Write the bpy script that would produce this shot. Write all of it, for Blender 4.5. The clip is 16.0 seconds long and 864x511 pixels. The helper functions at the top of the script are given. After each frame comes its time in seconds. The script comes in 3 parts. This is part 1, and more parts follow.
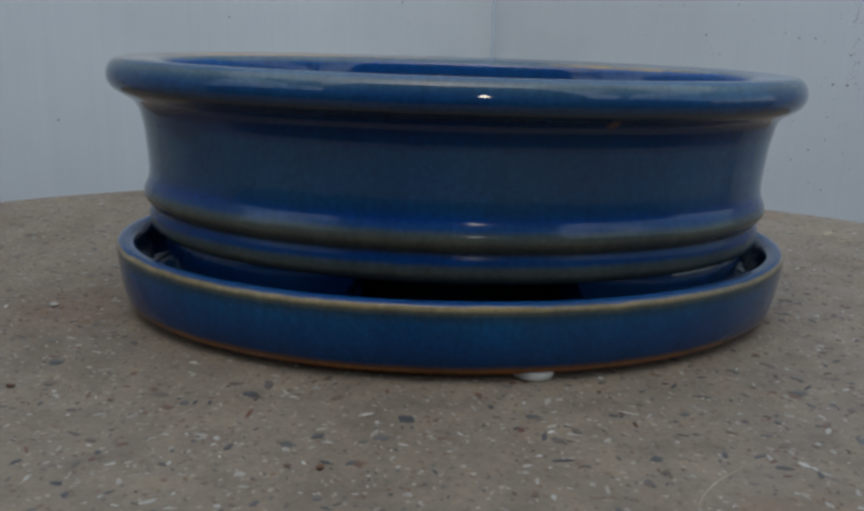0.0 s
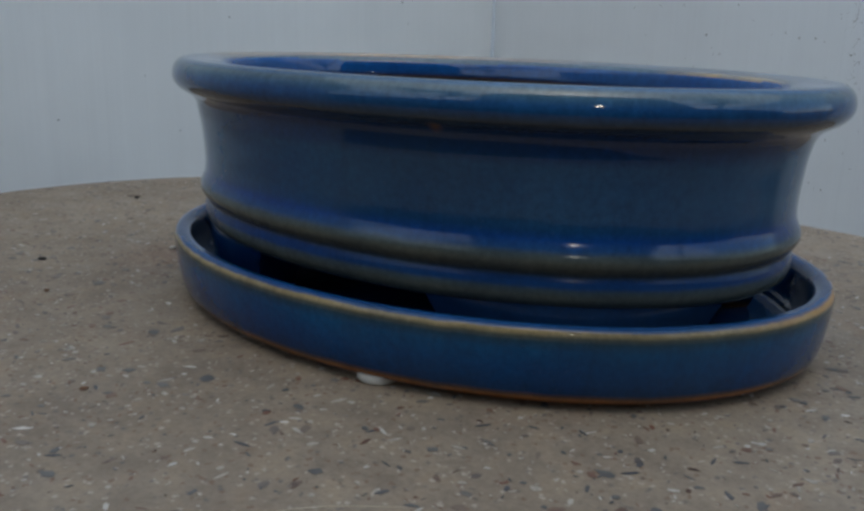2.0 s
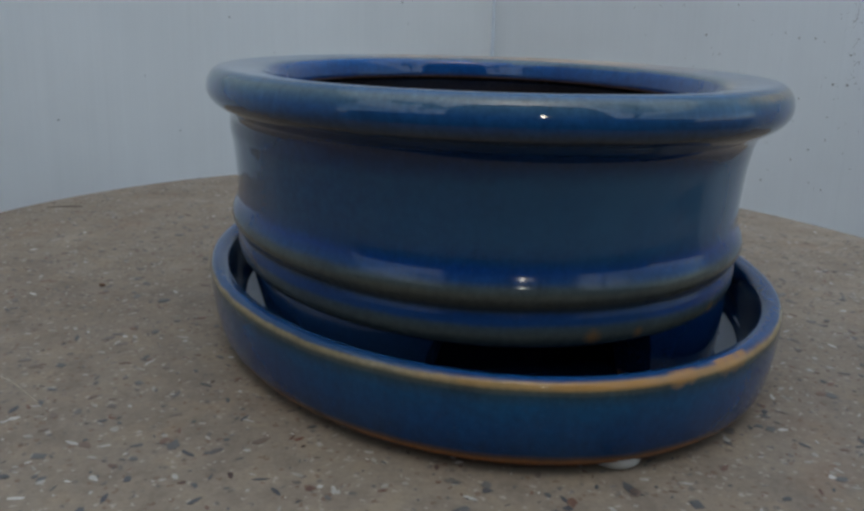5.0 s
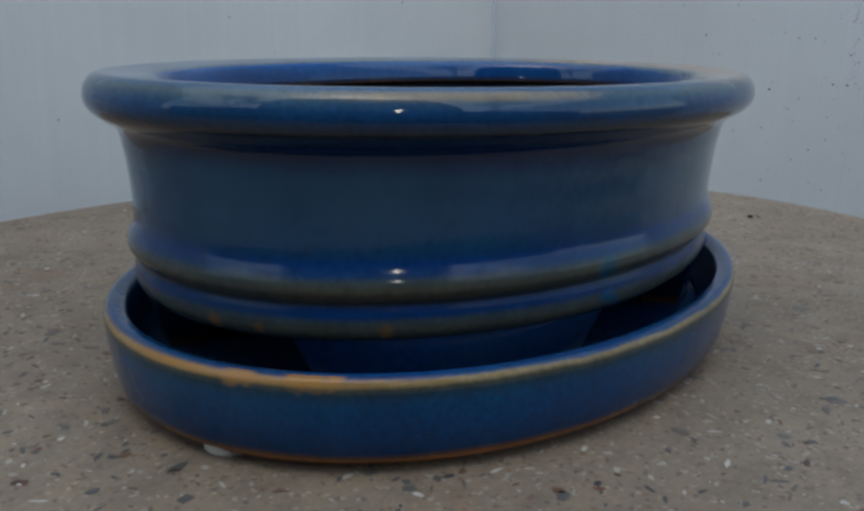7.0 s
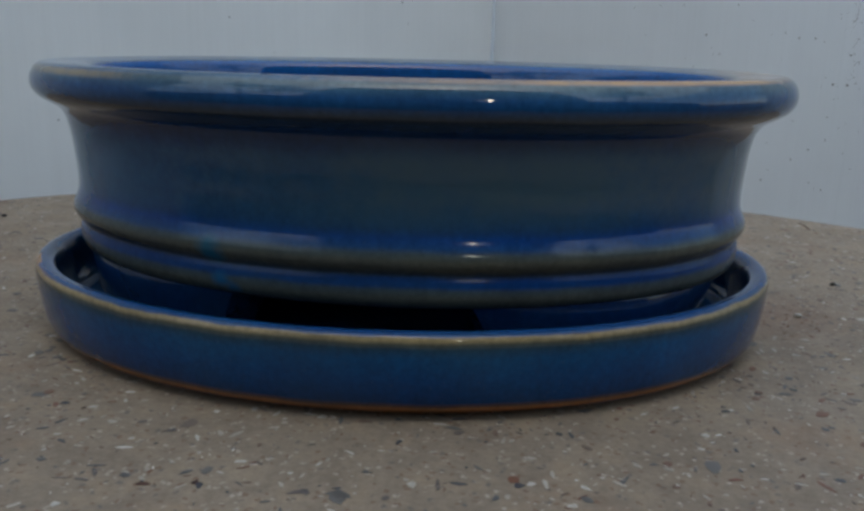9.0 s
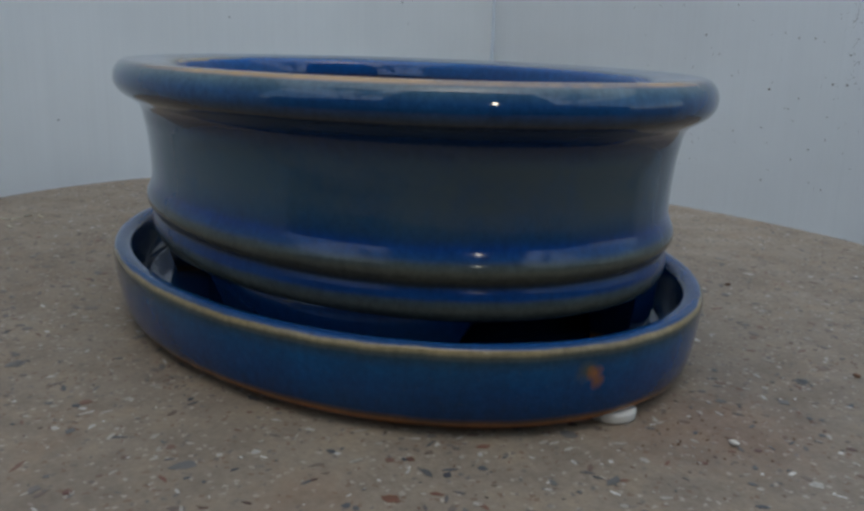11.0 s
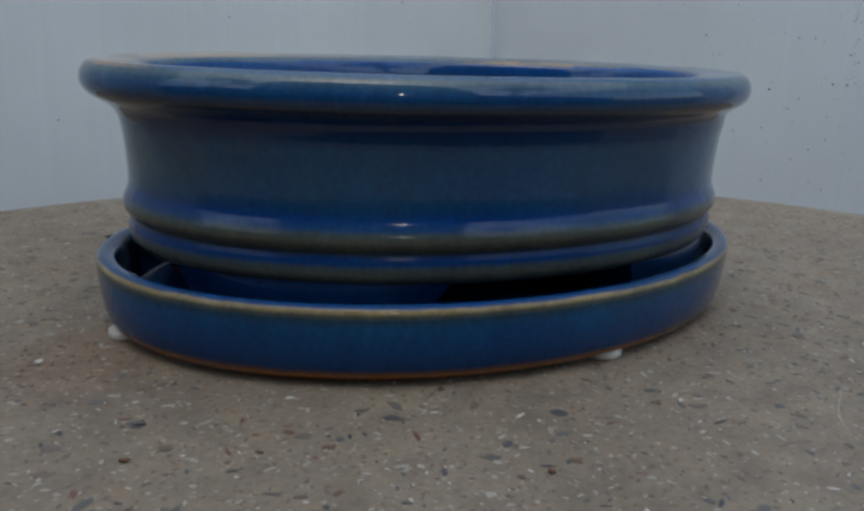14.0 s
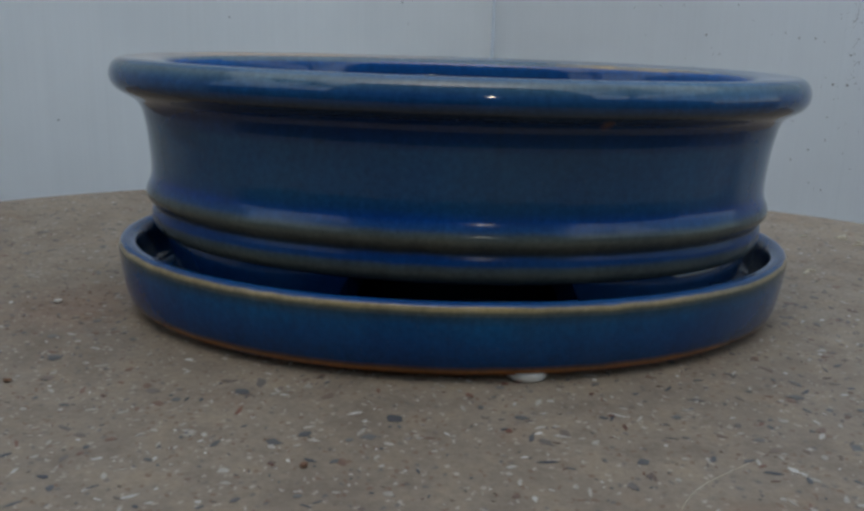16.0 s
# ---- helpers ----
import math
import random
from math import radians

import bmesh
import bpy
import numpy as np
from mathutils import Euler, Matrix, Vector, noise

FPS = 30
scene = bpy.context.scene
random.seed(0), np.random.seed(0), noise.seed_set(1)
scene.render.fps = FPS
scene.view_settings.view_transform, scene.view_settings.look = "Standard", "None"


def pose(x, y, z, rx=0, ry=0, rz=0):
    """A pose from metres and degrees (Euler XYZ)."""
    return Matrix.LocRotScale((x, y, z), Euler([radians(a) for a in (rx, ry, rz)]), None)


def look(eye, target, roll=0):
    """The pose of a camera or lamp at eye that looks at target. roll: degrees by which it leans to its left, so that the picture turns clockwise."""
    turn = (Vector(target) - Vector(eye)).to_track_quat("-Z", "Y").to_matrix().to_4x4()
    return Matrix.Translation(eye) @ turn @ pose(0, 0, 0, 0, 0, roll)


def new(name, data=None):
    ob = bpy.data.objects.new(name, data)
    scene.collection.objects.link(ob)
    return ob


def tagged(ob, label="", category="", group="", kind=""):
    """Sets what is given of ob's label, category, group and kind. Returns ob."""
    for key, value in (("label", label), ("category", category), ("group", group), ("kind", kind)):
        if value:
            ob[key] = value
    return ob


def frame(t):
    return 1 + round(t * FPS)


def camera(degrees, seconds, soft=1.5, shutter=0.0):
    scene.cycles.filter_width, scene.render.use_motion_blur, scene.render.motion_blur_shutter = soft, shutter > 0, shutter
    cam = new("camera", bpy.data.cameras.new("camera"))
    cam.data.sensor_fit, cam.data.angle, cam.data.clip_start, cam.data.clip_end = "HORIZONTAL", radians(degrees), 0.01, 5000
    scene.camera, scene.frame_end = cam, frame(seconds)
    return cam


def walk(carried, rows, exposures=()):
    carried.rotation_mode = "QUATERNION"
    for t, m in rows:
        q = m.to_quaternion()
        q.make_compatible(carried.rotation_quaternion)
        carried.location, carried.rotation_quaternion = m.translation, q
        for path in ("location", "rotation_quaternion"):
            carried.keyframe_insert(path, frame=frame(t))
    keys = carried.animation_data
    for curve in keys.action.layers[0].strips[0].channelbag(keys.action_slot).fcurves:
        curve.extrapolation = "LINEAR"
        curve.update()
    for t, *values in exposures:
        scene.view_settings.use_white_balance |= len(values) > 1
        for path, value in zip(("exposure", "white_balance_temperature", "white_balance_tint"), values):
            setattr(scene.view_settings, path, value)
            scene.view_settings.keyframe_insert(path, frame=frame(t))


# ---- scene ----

S = 0.35        # metres from the turning axis to the lens; all plan numbers below are multiples of it

# ---------- camera: it stands still, but for a slight nudge as the table is first touched ----------
cam = camera(53.9, 16.0, soft=2.9)
EYE = (0.0, -S, 0.3230 * S)
NUDGE = [(0.0, 0.0), (0.3, 0.0), (0.4, 1.0), (0.7, 1.0), (0.9, 0.85), (1.0, 0.65), (1.2, 0.35), (1.5, 0.0), (2.0, 0.0), (9.0, 0.0), (16.0, 0.0)]
EXPOSURE, KELVIN, TINT = 0.53, 6800, 3
walk(cam, [(t, pose(EYE[0], EYE[1] + 0.003 * k, EYE[2], 90 - 14.69 - 0.33 * k, 0, -0.01 - 0.12 * k) @ pose(0, 0, 0, 0, 0, 1.5)) for t, k in NUDGE],
     exposures=((0.0, EXPOSURE, KELVIN, TINT), (16.0, EXPOSURE, KELVIN, TINT)))

# ---------- the turn of the table top: seconds, degrees clockwise from above ----------
TURN = [(0.0, 0.4), (0.5, 0.55), (1.0, 3.94), (1.5, 16.87), (2.0, 37.6), (2.5, 51.04), (3.0, 63.46), (3.2, 65.61),
        (5.3, 89.23), (5.5, 95.55), (6.0, 104.32), (6.5, 119.04), (7.0, 128.61), (7.5, 143.13), (8.0, 160.24),
        (8.5, 181.04), (8.7, 184.33), (10.8, 239.56), (11.0, 243.28), (11.5, 254.09), (12.0, 272.91), (12.5, 284.6),
        (13.0, 306.38), (13.5, 323.25), (14.0, 336.16), (14.5, 345.09), (15.0, 354.25), (15.5, 359.32), (16.0, 362.2)]


def turn_rate(i):
    """Slope at row i: the harmonic mean of both sides, so that the turn never runs back."""
    if i == 0 or i == len(TURN) - 1:
        return 0.0
    (t0, a0), (t1, a1), (t2, a2) = TURN[i - 1:i + 2]
    d0, d1 = (a1 - a0) / (t1 - t0), (a2 - a1) / (t2 - t1)
    return 2 * d0 * d1 / (d0 + d1) if d0 * d1 > 0 else 0.0


def turned(t):
    """The pose of the turning top at t seconds; it wobbles a little on its axle."""
    i = max(k for k in range(len(TURN) - 1) if TURN[k][0] <= t or k == 0)
    (t0, a0), (t1, a1) = TURN[i], TURN[i + 1]
    w, s = t1 - t0, (t - t0) / (t1 - t0)
    m0, m1 = turn_rate(i) * w, turn_rate(i + 1) * w
    a = (2 * s**3 - 3 * s**2 + 1) * a0 + (s**3 - 2 * s**2 + s) * m0 + (3 * s**2 - 2 * s**3) * a1 + (s**3 - s**2) * m1
    return pose(0, 0, 0, 0.22, 0.36, -a)


# ---------- light: an overcast sky ----------
SUN_ELEVATION, SUN_ROTATION = 67.0, 183.0
world = bpy.data.worlds.new("world")
scene.world = world
world.use_nodes = True
sky = world.node_tree.nodes.new("ShaderNodeTexSky")
sky.sky_type, sky.sun_disc = "NISHITA", False
sky.sun_elevation, sky.sun_rotation = radians(SUN_ELEVATION), radians(SUN_ROTATION)
sky.air_density, sky.dust_density, sky.ozone_density = 1.0, 1.6, 1.0
world.node_tree.nodes["Background"].inputs["Strength"].default_value = 0.15
world.node_tree.links.new(sky.outputs[0], world.node_tree.nodes["Background"].inputs["Color"])
sun = new("sun", bpy.data.lights.new("sun", "SUN"))
sun.data.energy, sun.data.angle, sun.data.color = 0.95, radians(115), (0.98, 1.0, 0.96)
SUN_WAY = Vector((math.sin(radians(SUN_ROTATION)), math.cos(radians(SUN_ROTATION)), math.tan(radians(SUN_ELEVATION))))
sun.matrix_world = look(SUN_WAY * 3, (0, 0, 0))
# the small white lamp on the camera, seen as a bright dot in the glaze
led = new("camera_lamp", bpy.data.lights.new("camera_lamp", "AREA"))
led.data.shape, led.data.size, led.data.size_y = "ELLIPSE", 0.005, 0.022
led.data.energy, led.data.color = 0.015, (1.0, 0.98, 0.93)
led.matrix_world = look((0.054, -S + 0.004, 0.3230 * S + 0.05), (0.02, -0.09, 0.09))


# ---------- materials ----------
def nodes_of(name, rough=0.5, metallic=0.0):
    m = bpy.data.materials.new(name)
    m.use_nodes = True
    t = m.node_tree
    b = t.nodes["Principled BSDF"]
    b.inputs["Roughness"].default_value, b.inputs["Metallic"].default_value = rough, metallic
    return m, t, b


def add(t, kind, **values):
    n = t.nodes.new("ShaderNode" + kind)
    for k, v in values.items():
        if k in n.inputs:
            n.inputs[k].default_value = v
    return n


def noise_of(t, scale, detail=4.0, rough=0.55, stretch=(1, 1, 1), space="Object"):
    c = t.nodes.new("ShaderNodeTexCoord")
    mp = t.nodes.new("ShaderNodeMapping")
    mp.inputs["Scale"].default_value = stretch
    n = add(t, "TexNoise", Scale=scale, Detail=detail, Roughness=rough)
    t.links.new(c.outputs[space], mp.inputs[0])
    t.links.new(mp.outputs[0], n.inputs["Vector"])
    return n.outputs["Fac"]


def ramp_of(t, fac, stops):
    r = t.nodes.new("ShaderNodeValToRGB")
    e = r.color_ramp.elements
    while len(e) < len(stops):
        e.new(0.5)
    for k, (p, c) in zip(e, stops):
        k.position, k.color = p, (*c, 1) if len(c) == 3 else c
    t.links.new(fac, r.inputs[0])
    return r.outputs["Color"]


def grey(v):
    return (v, v, v)


def mix_of(t, fac, a, b, mode="MIX"):
    n = t.nodes.new("ShaderNodeMix")
    n.data_type, n.blend_type = "RGBA", mode
    for value, socket in ((fac, n.inputs[0]), (a, n.inputs[6]), (b, n.inputs[7])):
        if isinstance(value, (int, float)):
            socket.default_value = value
        elif isinstance(value, tuple):
            socket.default_value = (*value, 1)
        else:
            t.links.new(value, socket)
    return n.outputs[2]


def calc(t, op, a, b=0.0, c=0.0):
    n = t.nodes.new("ShaderNodeMath")
    n.operation = op
    for value, socket in zip((a, b, c), n.inputs):
        if isinstance(value, (int, float)):
            socket.default_value = value
        else:
            t.links.new(value, socket)
    return n.outputs[0]


def bump_of(t, b, height, strength=0.2, distance=0.001):
    n = add(t, "Bump", Strength=strength, Distance=distance)
    t.links.new(height, n.inputs["Height"])
    t.links.new(n.outputs[0], b.inputs["Normal"])


def height_of(t, low, high):
    """The object's own z, run from 0 at low to 1 at high (in multiples of S)."""
    c = t.nodes.new("ShaderNodeTexCoord")
    s = t.nodes.new("ShaderNodeSeparateXYZ")
    t.links.new(c.outputs["Object"], s.inputs[0])
    n = add(t, "MapRange")
    n.inputs[1].default_value, n.inputs[2].default_value = low * S, high * S
    t.links.new(s.outputs[2], n.inputs[0])
    return n.outputs[0]


BLUE, RUST = (0.003, 0.046, 0.225), (0.33, 0.12, 0.035)


def spot_of(t, at, radius, ragged=0.5):
    """A mask round one place of the object (in multiples of S), with a ragged edge."""
    c = t.nodes.new("ShaderNodeTexCoord")
    d = t.nodes.new("ShaderNodeVectorMath")
    d.operation = "DISTANCE"
    t.links.new(c.outputs["Object"], d.inputs[0])
    d.inputs[1].default_value = [k * S for k in at]
    f = calc(t, "DIVIDE", d.outputs["Value"], radius * S)
    f = calc(t, "ADD", f, calc(t, "MULTIPLY", calc(t, "SUBTRACT", noise_of(t, 260, 3), 0.5), 2 * ragged))
    return ramp_of(t, f, [(0.25, grey(1)), (1.0, grey(0))])


def glaze(name, low, high, stops, edge_noise=0.06, spots=(), local_bands=(), dulled=(), relief=0.12, ior=1.47):
    """Blue stoneware glaze: it pools bright blue in hollows and breaks olive and tan on raised edges; stops run up the
    object's height, and dulled gives the gloss along it.
    """
    m, t, b = nodes_of(name, 0.09)
    h = height_of(t, low, high)
    wav = noise_of(t, 55, 3, 0.5, (1, 1, 0.25))
    h = calc(t, "ADD", h, calc(t, "MULTIPLY", calc(t, "SUBTRACT", wav, 0.5), edge_noise))
    col = ramp_of(t, h, stops)
    runs = ramp_of(t, noise_of(t, 170, 4, 0.6, (1, 1, 0.12)), [(0.35, grey(0.86)), (0.7, grey(1.1))])
    col = mix_of(t, 0.6, col, runs, "MULTIPLY")
    fine = ramp_of(t, noise_of(t, 420, 4, 0.7), [(0.28, grey(0.74)), (0.72, grey(1.3))])
    col = mix_of(t, 0.8, col, fine, "MULTIPLY")
    dull = ramp_of(t, noise_of(t, 13, 3, 0.5), [(0.48, grey(0)), (0.72, grey(0.32))])
    col = mix_of(t, dull, col, (0.022, 0.048, 0.070))
    clouds = ramp_of(t, noise_of(t, 22, 3), [(0.3, (0.7, 0.75, 0.85)), (0.7, (1.25, 1.2, 1.1))])
    col = mix_of(t, 0.8, col, clouds, "MULTIPLY")
    flecks = ramp_of(t, noise_of(t, 900, 2), [(0.62, grey(0)), (0.78, grey(0.14))])
    col = mix_of(t, flecks, col, (0.10, 0.12, 0.13))
    for low_h, high_h, at, radius, tone in local_bands:      # bare edges where the glaze ran thin, and broad lighter patches on the body
        band = ramp_of(t, height_of(t, low_h, high_h), [(0.0, grey(0)), (0.4, grey(1)), (0.75, grey(1)), (1.0, grey(0))])
        broken = ramp_of(t, noise_of(t, 30, 4, 0.6), [(0.34, grey(0.45)), (0.52, grey(1))])
        col = mix_of(t, calc(t, "MULTIPLY", calc(t, "MULTIPLY", band, spot_of(t, at, radius, 0.25)), broken), col, tone)
    for at, radius, tone in spots:
        col = mix_of(t, calc(t, "MULTIPLY", spot_of(t, at, radius, 0.5), 0.85), col, tone)
    t.links.new(col, b.inputs["Base Color"])
    rough = ramp_of(t, noise_of(t, 60, 3), [(0.3, grey(0.045)), (0.75, grey(0.10))])
    if dulled:
        matt = ramp_of(t, h, [(p, grey(v)) for p, v in dulled])
        rough = mix_of(t, 1.0, rough, matt, "ADD")
        t.links.new(calc(t, "MULTIPLY_ADD", matt, -2.2, 0.52), b.inputs["Specular IOR Level"])
    t.links.new(rough, b.inputs["Roughness"])
    b.inputs["IOR"].default_value = ior
    bump_of(t, b, noise_of(t, 48, 3, 0.5), relief, 0.002)
    return m


# the wall's stops turn to dark navy just below the rim
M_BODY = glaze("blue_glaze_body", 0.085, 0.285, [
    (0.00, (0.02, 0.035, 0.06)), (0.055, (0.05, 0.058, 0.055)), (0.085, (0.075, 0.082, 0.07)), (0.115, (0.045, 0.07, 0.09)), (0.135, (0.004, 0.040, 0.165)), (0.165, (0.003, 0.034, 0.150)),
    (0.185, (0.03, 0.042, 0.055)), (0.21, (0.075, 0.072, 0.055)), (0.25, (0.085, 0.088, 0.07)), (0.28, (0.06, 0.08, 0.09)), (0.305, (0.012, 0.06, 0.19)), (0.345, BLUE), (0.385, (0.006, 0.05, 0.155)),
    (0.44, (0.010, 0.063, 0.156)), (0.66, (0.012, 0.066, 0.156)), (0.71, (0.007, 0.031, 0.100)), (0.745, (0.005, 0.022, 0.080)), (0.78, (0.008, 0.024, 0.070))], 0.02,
    [((0.125, 0.256, 0.132), 0.018, (0.008, 0.09, 0.16)), ((0.118, 0.256, 0.106), 0.011, (0.006, 0.09, 0.22)), ((0.105, 0.258, 0.098), 0.010, (0.006, 0.08, 0.20)),
     ((0.364, 0.03, 0.100), 0.009, (0.20, 0.11, 0.045)), ((0.352, 0.07, 0.100), 0.007, (0.20, 0.11, 0.045)), ((0.30, 0.155, 0.100), 0.008, (0.20, 0.11, 0.045))],
    # slate glaze patches; the +x end one paints in a brighter reflection
    [(0.150, 0.240, (-0.37, 0.03, 0.19), 0.27, (0.055, 0.084, 0.102)), (0.150, 0.240, (0.36, 0.10, 0.19), 0.30, (0.018, 0.092, 0.185)), (0.150, 0.240, (-0.12, 0.26, 0.19), 0.30, (0.048, 0.094, 0.128))],
    dulled=[(0.0, 0.16), (0.12, 0.16), (0.17, 0.14), (0.22, 0.16), (0.29, 0.07), (0.36, 0.06), (0.42, 0.01)])
# stops run from dark navy on the underside to lighter blue on top
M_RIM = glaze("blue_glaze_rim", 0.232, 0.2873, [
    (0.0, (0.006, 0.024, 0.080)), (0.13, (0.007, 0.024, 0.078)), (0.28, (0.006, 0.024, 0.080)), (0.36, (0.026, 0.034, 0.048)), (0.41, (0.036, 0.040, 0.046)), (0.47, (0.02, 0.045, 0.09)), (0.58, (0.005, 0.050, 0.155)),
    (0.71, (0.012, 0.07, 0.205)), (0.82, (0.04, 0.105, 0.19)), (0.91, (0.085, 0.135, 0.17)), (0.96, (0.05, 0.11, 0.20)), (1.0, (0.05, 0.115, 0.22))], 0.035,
    [((0.128, -0.266, 0.246), 0.009, (0.14, 0.07, 0.035)), ((0.298, 0.112, 0.283), 0.011, (0.24, 0.12, 0.05)), ((0.325, 0.070, 0.283), 0.008, (0.22, 0.12, 0.05))],
    [(0.2828, 0.2886, (-0.26, 0.22, 0.285), 0.33, (0.42, 0.27, 0.14)), (0.2770, 0.2855, (0.24, 0.16, 0.283), 0.13, (0.34, 0.25, 0.13)), (0.2830, 0.2890, (-0.40, -0.05, 0.285), 0.10, (0.42, 0.27, 0.14))])
# bright blue throat, thin brown line, then near-black further down
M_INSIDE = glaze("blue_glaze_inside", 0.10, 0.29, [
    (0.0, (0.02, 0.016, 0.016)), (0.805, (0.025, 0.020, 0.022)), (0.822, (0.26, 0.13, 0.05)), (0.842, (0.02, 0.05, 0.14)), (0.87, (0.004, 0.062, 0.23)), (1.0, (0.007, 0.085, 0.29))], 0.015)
M_SAUCER = glaze("blue_glaze_saucer", 0.0, 0.085, [
    (0.0, (0.24, 0.09, 0.03)), (0.15, (0.28, 0.105, 0.03)), (0.185, (0.09, 0.05, 0.035)), (0.23, (0.0006, 0.029, 0.105)), (0.5, (0.0006, 0.051, 0.170)), (0.72, (0.0008, 0.066, 0.188)),
    (0.82, (0.012, 0.055, 0.10)), (0.875, (0.08, 0.085, 0.065)), (0.910, (0.27, 0.21, 0.11)), (0.932, (0.30, 0.23, 0.12)), (0.950, (0.02, 0.07, 0.19)), (1.0, (0.005, 0.062, 0.23))], 0.05,
    [((-0.4052, 0.0445, 0.058), 0.013, (0.08, 0.085, 0.06)),
     ((-0.4063, 0.0375, 0.055), 0.01, (0.38, 0.14, 0.03)),
     ((-0.4064, 0.0335, 0.047), 0.009, (0.28, 0.11, 0.03)),
     ((0.3666, 0.1223, 0.081), 0.011, (0.42, 0.22, 0.07)),
     ((0.3734, 0.1122, 0.081), 0.013, (0.44, 0.23, 0.07)),
     ((0.3802, 0.1001, 0.081), 0.012, (0.42, 0.22, 0.07)),
     ((0.3965, 0.0657, 0.08), 0.01, (0.4, 0.21, 0.07)),
     ((0.4002, 0.0546, 0.08), 0.011, (0.4, 0.21, 0.07))],
    [(0.0745, 0.0822, (0.405, 0.03, 0.080), 0.20, (0.40, 0.22, 0.075))], ior=1.38)
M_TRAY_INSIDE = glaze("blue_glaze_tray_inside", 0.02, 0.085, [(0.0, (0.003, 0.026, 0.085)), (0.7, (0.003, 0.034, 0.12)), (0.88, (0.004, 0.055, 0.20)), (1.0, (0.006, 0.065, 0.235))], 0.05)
# the feet take a darker navy than the body's blue
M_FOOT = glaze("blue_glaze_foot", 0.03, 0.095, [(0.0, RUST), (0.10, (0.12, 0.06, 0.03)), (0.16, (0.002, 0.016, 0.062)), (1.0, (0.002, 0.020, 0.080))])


def m_clay():
    m, t, b = nodes_of("raw_clay", 0.85)
    t.links.new(ramp_of(t, noise_of(t, 120), [(0.3, (0.06, 0.035, 0.022)), (0.7, (0.13, 0.075, 0.045))]), b.inputs["Base Color"])
    bump_of(t, b, noise_of(t, 600), 0.3, 0.0006)
    return m


def m_rubber():
    m, t, b = nodes_of("white_rubber", 0.5)
    t.links.new(ramp_of(t, noise_of(t, 300), [(0.3, (0.50, 0.48, 0.44)), (0.7, (0.60, 0.58, 0.54))]), b.inputs["Base Color"])
    return m


def m_terrazzo():
    """Grey-brown cement with fine sand, faint blotches and rusty stains; the larger chips are meshes of their own."""
    m, t, b = nodes_of("terrazzo_cement", 0.62)
    col = ramp_of(t, noise_of(t, 9, 5), [(0.3, (0.184, 0.147, 0.111)), (0.7, (0.256, 0.211, 0.162))])
    grain = ramp_of(t, noise_of(t, 420, 5, 0.7), [(0.25, grey(0.72)), (0.5, grey(0.98)), (0.78, grey(1.25))])
    col = mix_of(t, 0.85, col, grain, "MULTIPLY")
    mottle = ramp_of(t, noise_of(t, 75, 4, 0.6), [(0.3, (0.82, 0.80, 0.80)), (0.5, (1.0, 1.0, 1.0)), (0.72, (1.16, 1.12, 1.05))])
    col = mix_of(t, 1.0, col, mottle, "MULTIPLY")
    for scale, size, tone, width in ((300, 0.10, (0.40, 0.36, 0.31), 0.14), (230, 0.10, (0.09, 0.085, 0.09), 0.10), (260, 0.12, (0.14, 0.075, 0.05), 0.12)):
        c = t.nodes.new("ShaderNodeTexCoord")
        v = add(t, "TexVoronoi", Scale=scale)
        jig = add(t, "TexNoise", Scale=700.0, Detail=2.0)
        t.links.new(c.outputs["Object"], jig.inputs["Vector"])
        shake = t.nodes.new("ShaderNodeVectorMath")
        shake.operation = "MULTIPLY_ADD"
        t.links.new(jig.outputs["Color"], shake.inputs[0])
        shake.inputs[1].default_value = (0.0032, 0.0032, 0.0)
        t.links.new(c.outputs["Object"], shake.inputs[2])
        t.links.new(shake.outputs[0], v.inputs["Vector"])
        col = mix_of(t, ramp_of(t, v.outputs["Distance"], [(size, grey(0.75)), (size + width, grey(0))]), col, tone)
    rust = ramp_of(t, noise_of(t, 16, 5, 0.65), [(0.56, grey(0)), (0.78, grey(0.55))])
    col = mix_of(t, rust, col, (0.22, 0.125, 0.07))
    col = mix_of(t, calc(t, "MULTIPLY", spot_of(t, (-0.45, -0.05, 0), 0.10, 0.6), 0.32), col, (0.20, 0.10, 0.055))
    t.links.new(col, b.inputs["Base Color"])
    t.links.new(ramp_of(t, noise_of(t, 40), [(0.3, grey(0.5)), (0.7, grey(0.75))]), b.inputs["Roughness"])
    bump_of(t, b, noise_of(t, 700, 3, 0.7), 0.25, 0.0005)
    return m


def m_island(name, stops, rough=0.5):
    """Each loose island takes a tone of its own."""
    m, t, b = nodes_of(name, rough)
    g = t.nodes.new("ShaderNodeNewGeometry")
    col = ramp_of(t, g.outputs["Random Per Island"], stops)
    col = mix_of(t, 0.6, col, ramp_of(t, noise_of(t, 900, 3), [(0.3, grey(0.7)), (0.7, grey(1.3))]), "MULTIPLY")
    t.links.new(col, b.inputs["Base Color"])
    return m


def m_piece(name, stops, rough=0.5):
    """Each piece takes a tone of its own."""
    m, t, b = nodes_of(name, rough)
    o = t.nodes.new("ShaderNodeObjectInfo")
    col = ramp_of(t, o.outputs["Random"], stops)
    col = mix_of(t, 0.6, col, ramp_of(t, noise_of(t, 900, 3), [(0.3, grey(0.75)), (0.7, grey(1.25))]), "MULTIPLY")
    t.links.new(col, b.inputs["Base Color"])
    return m


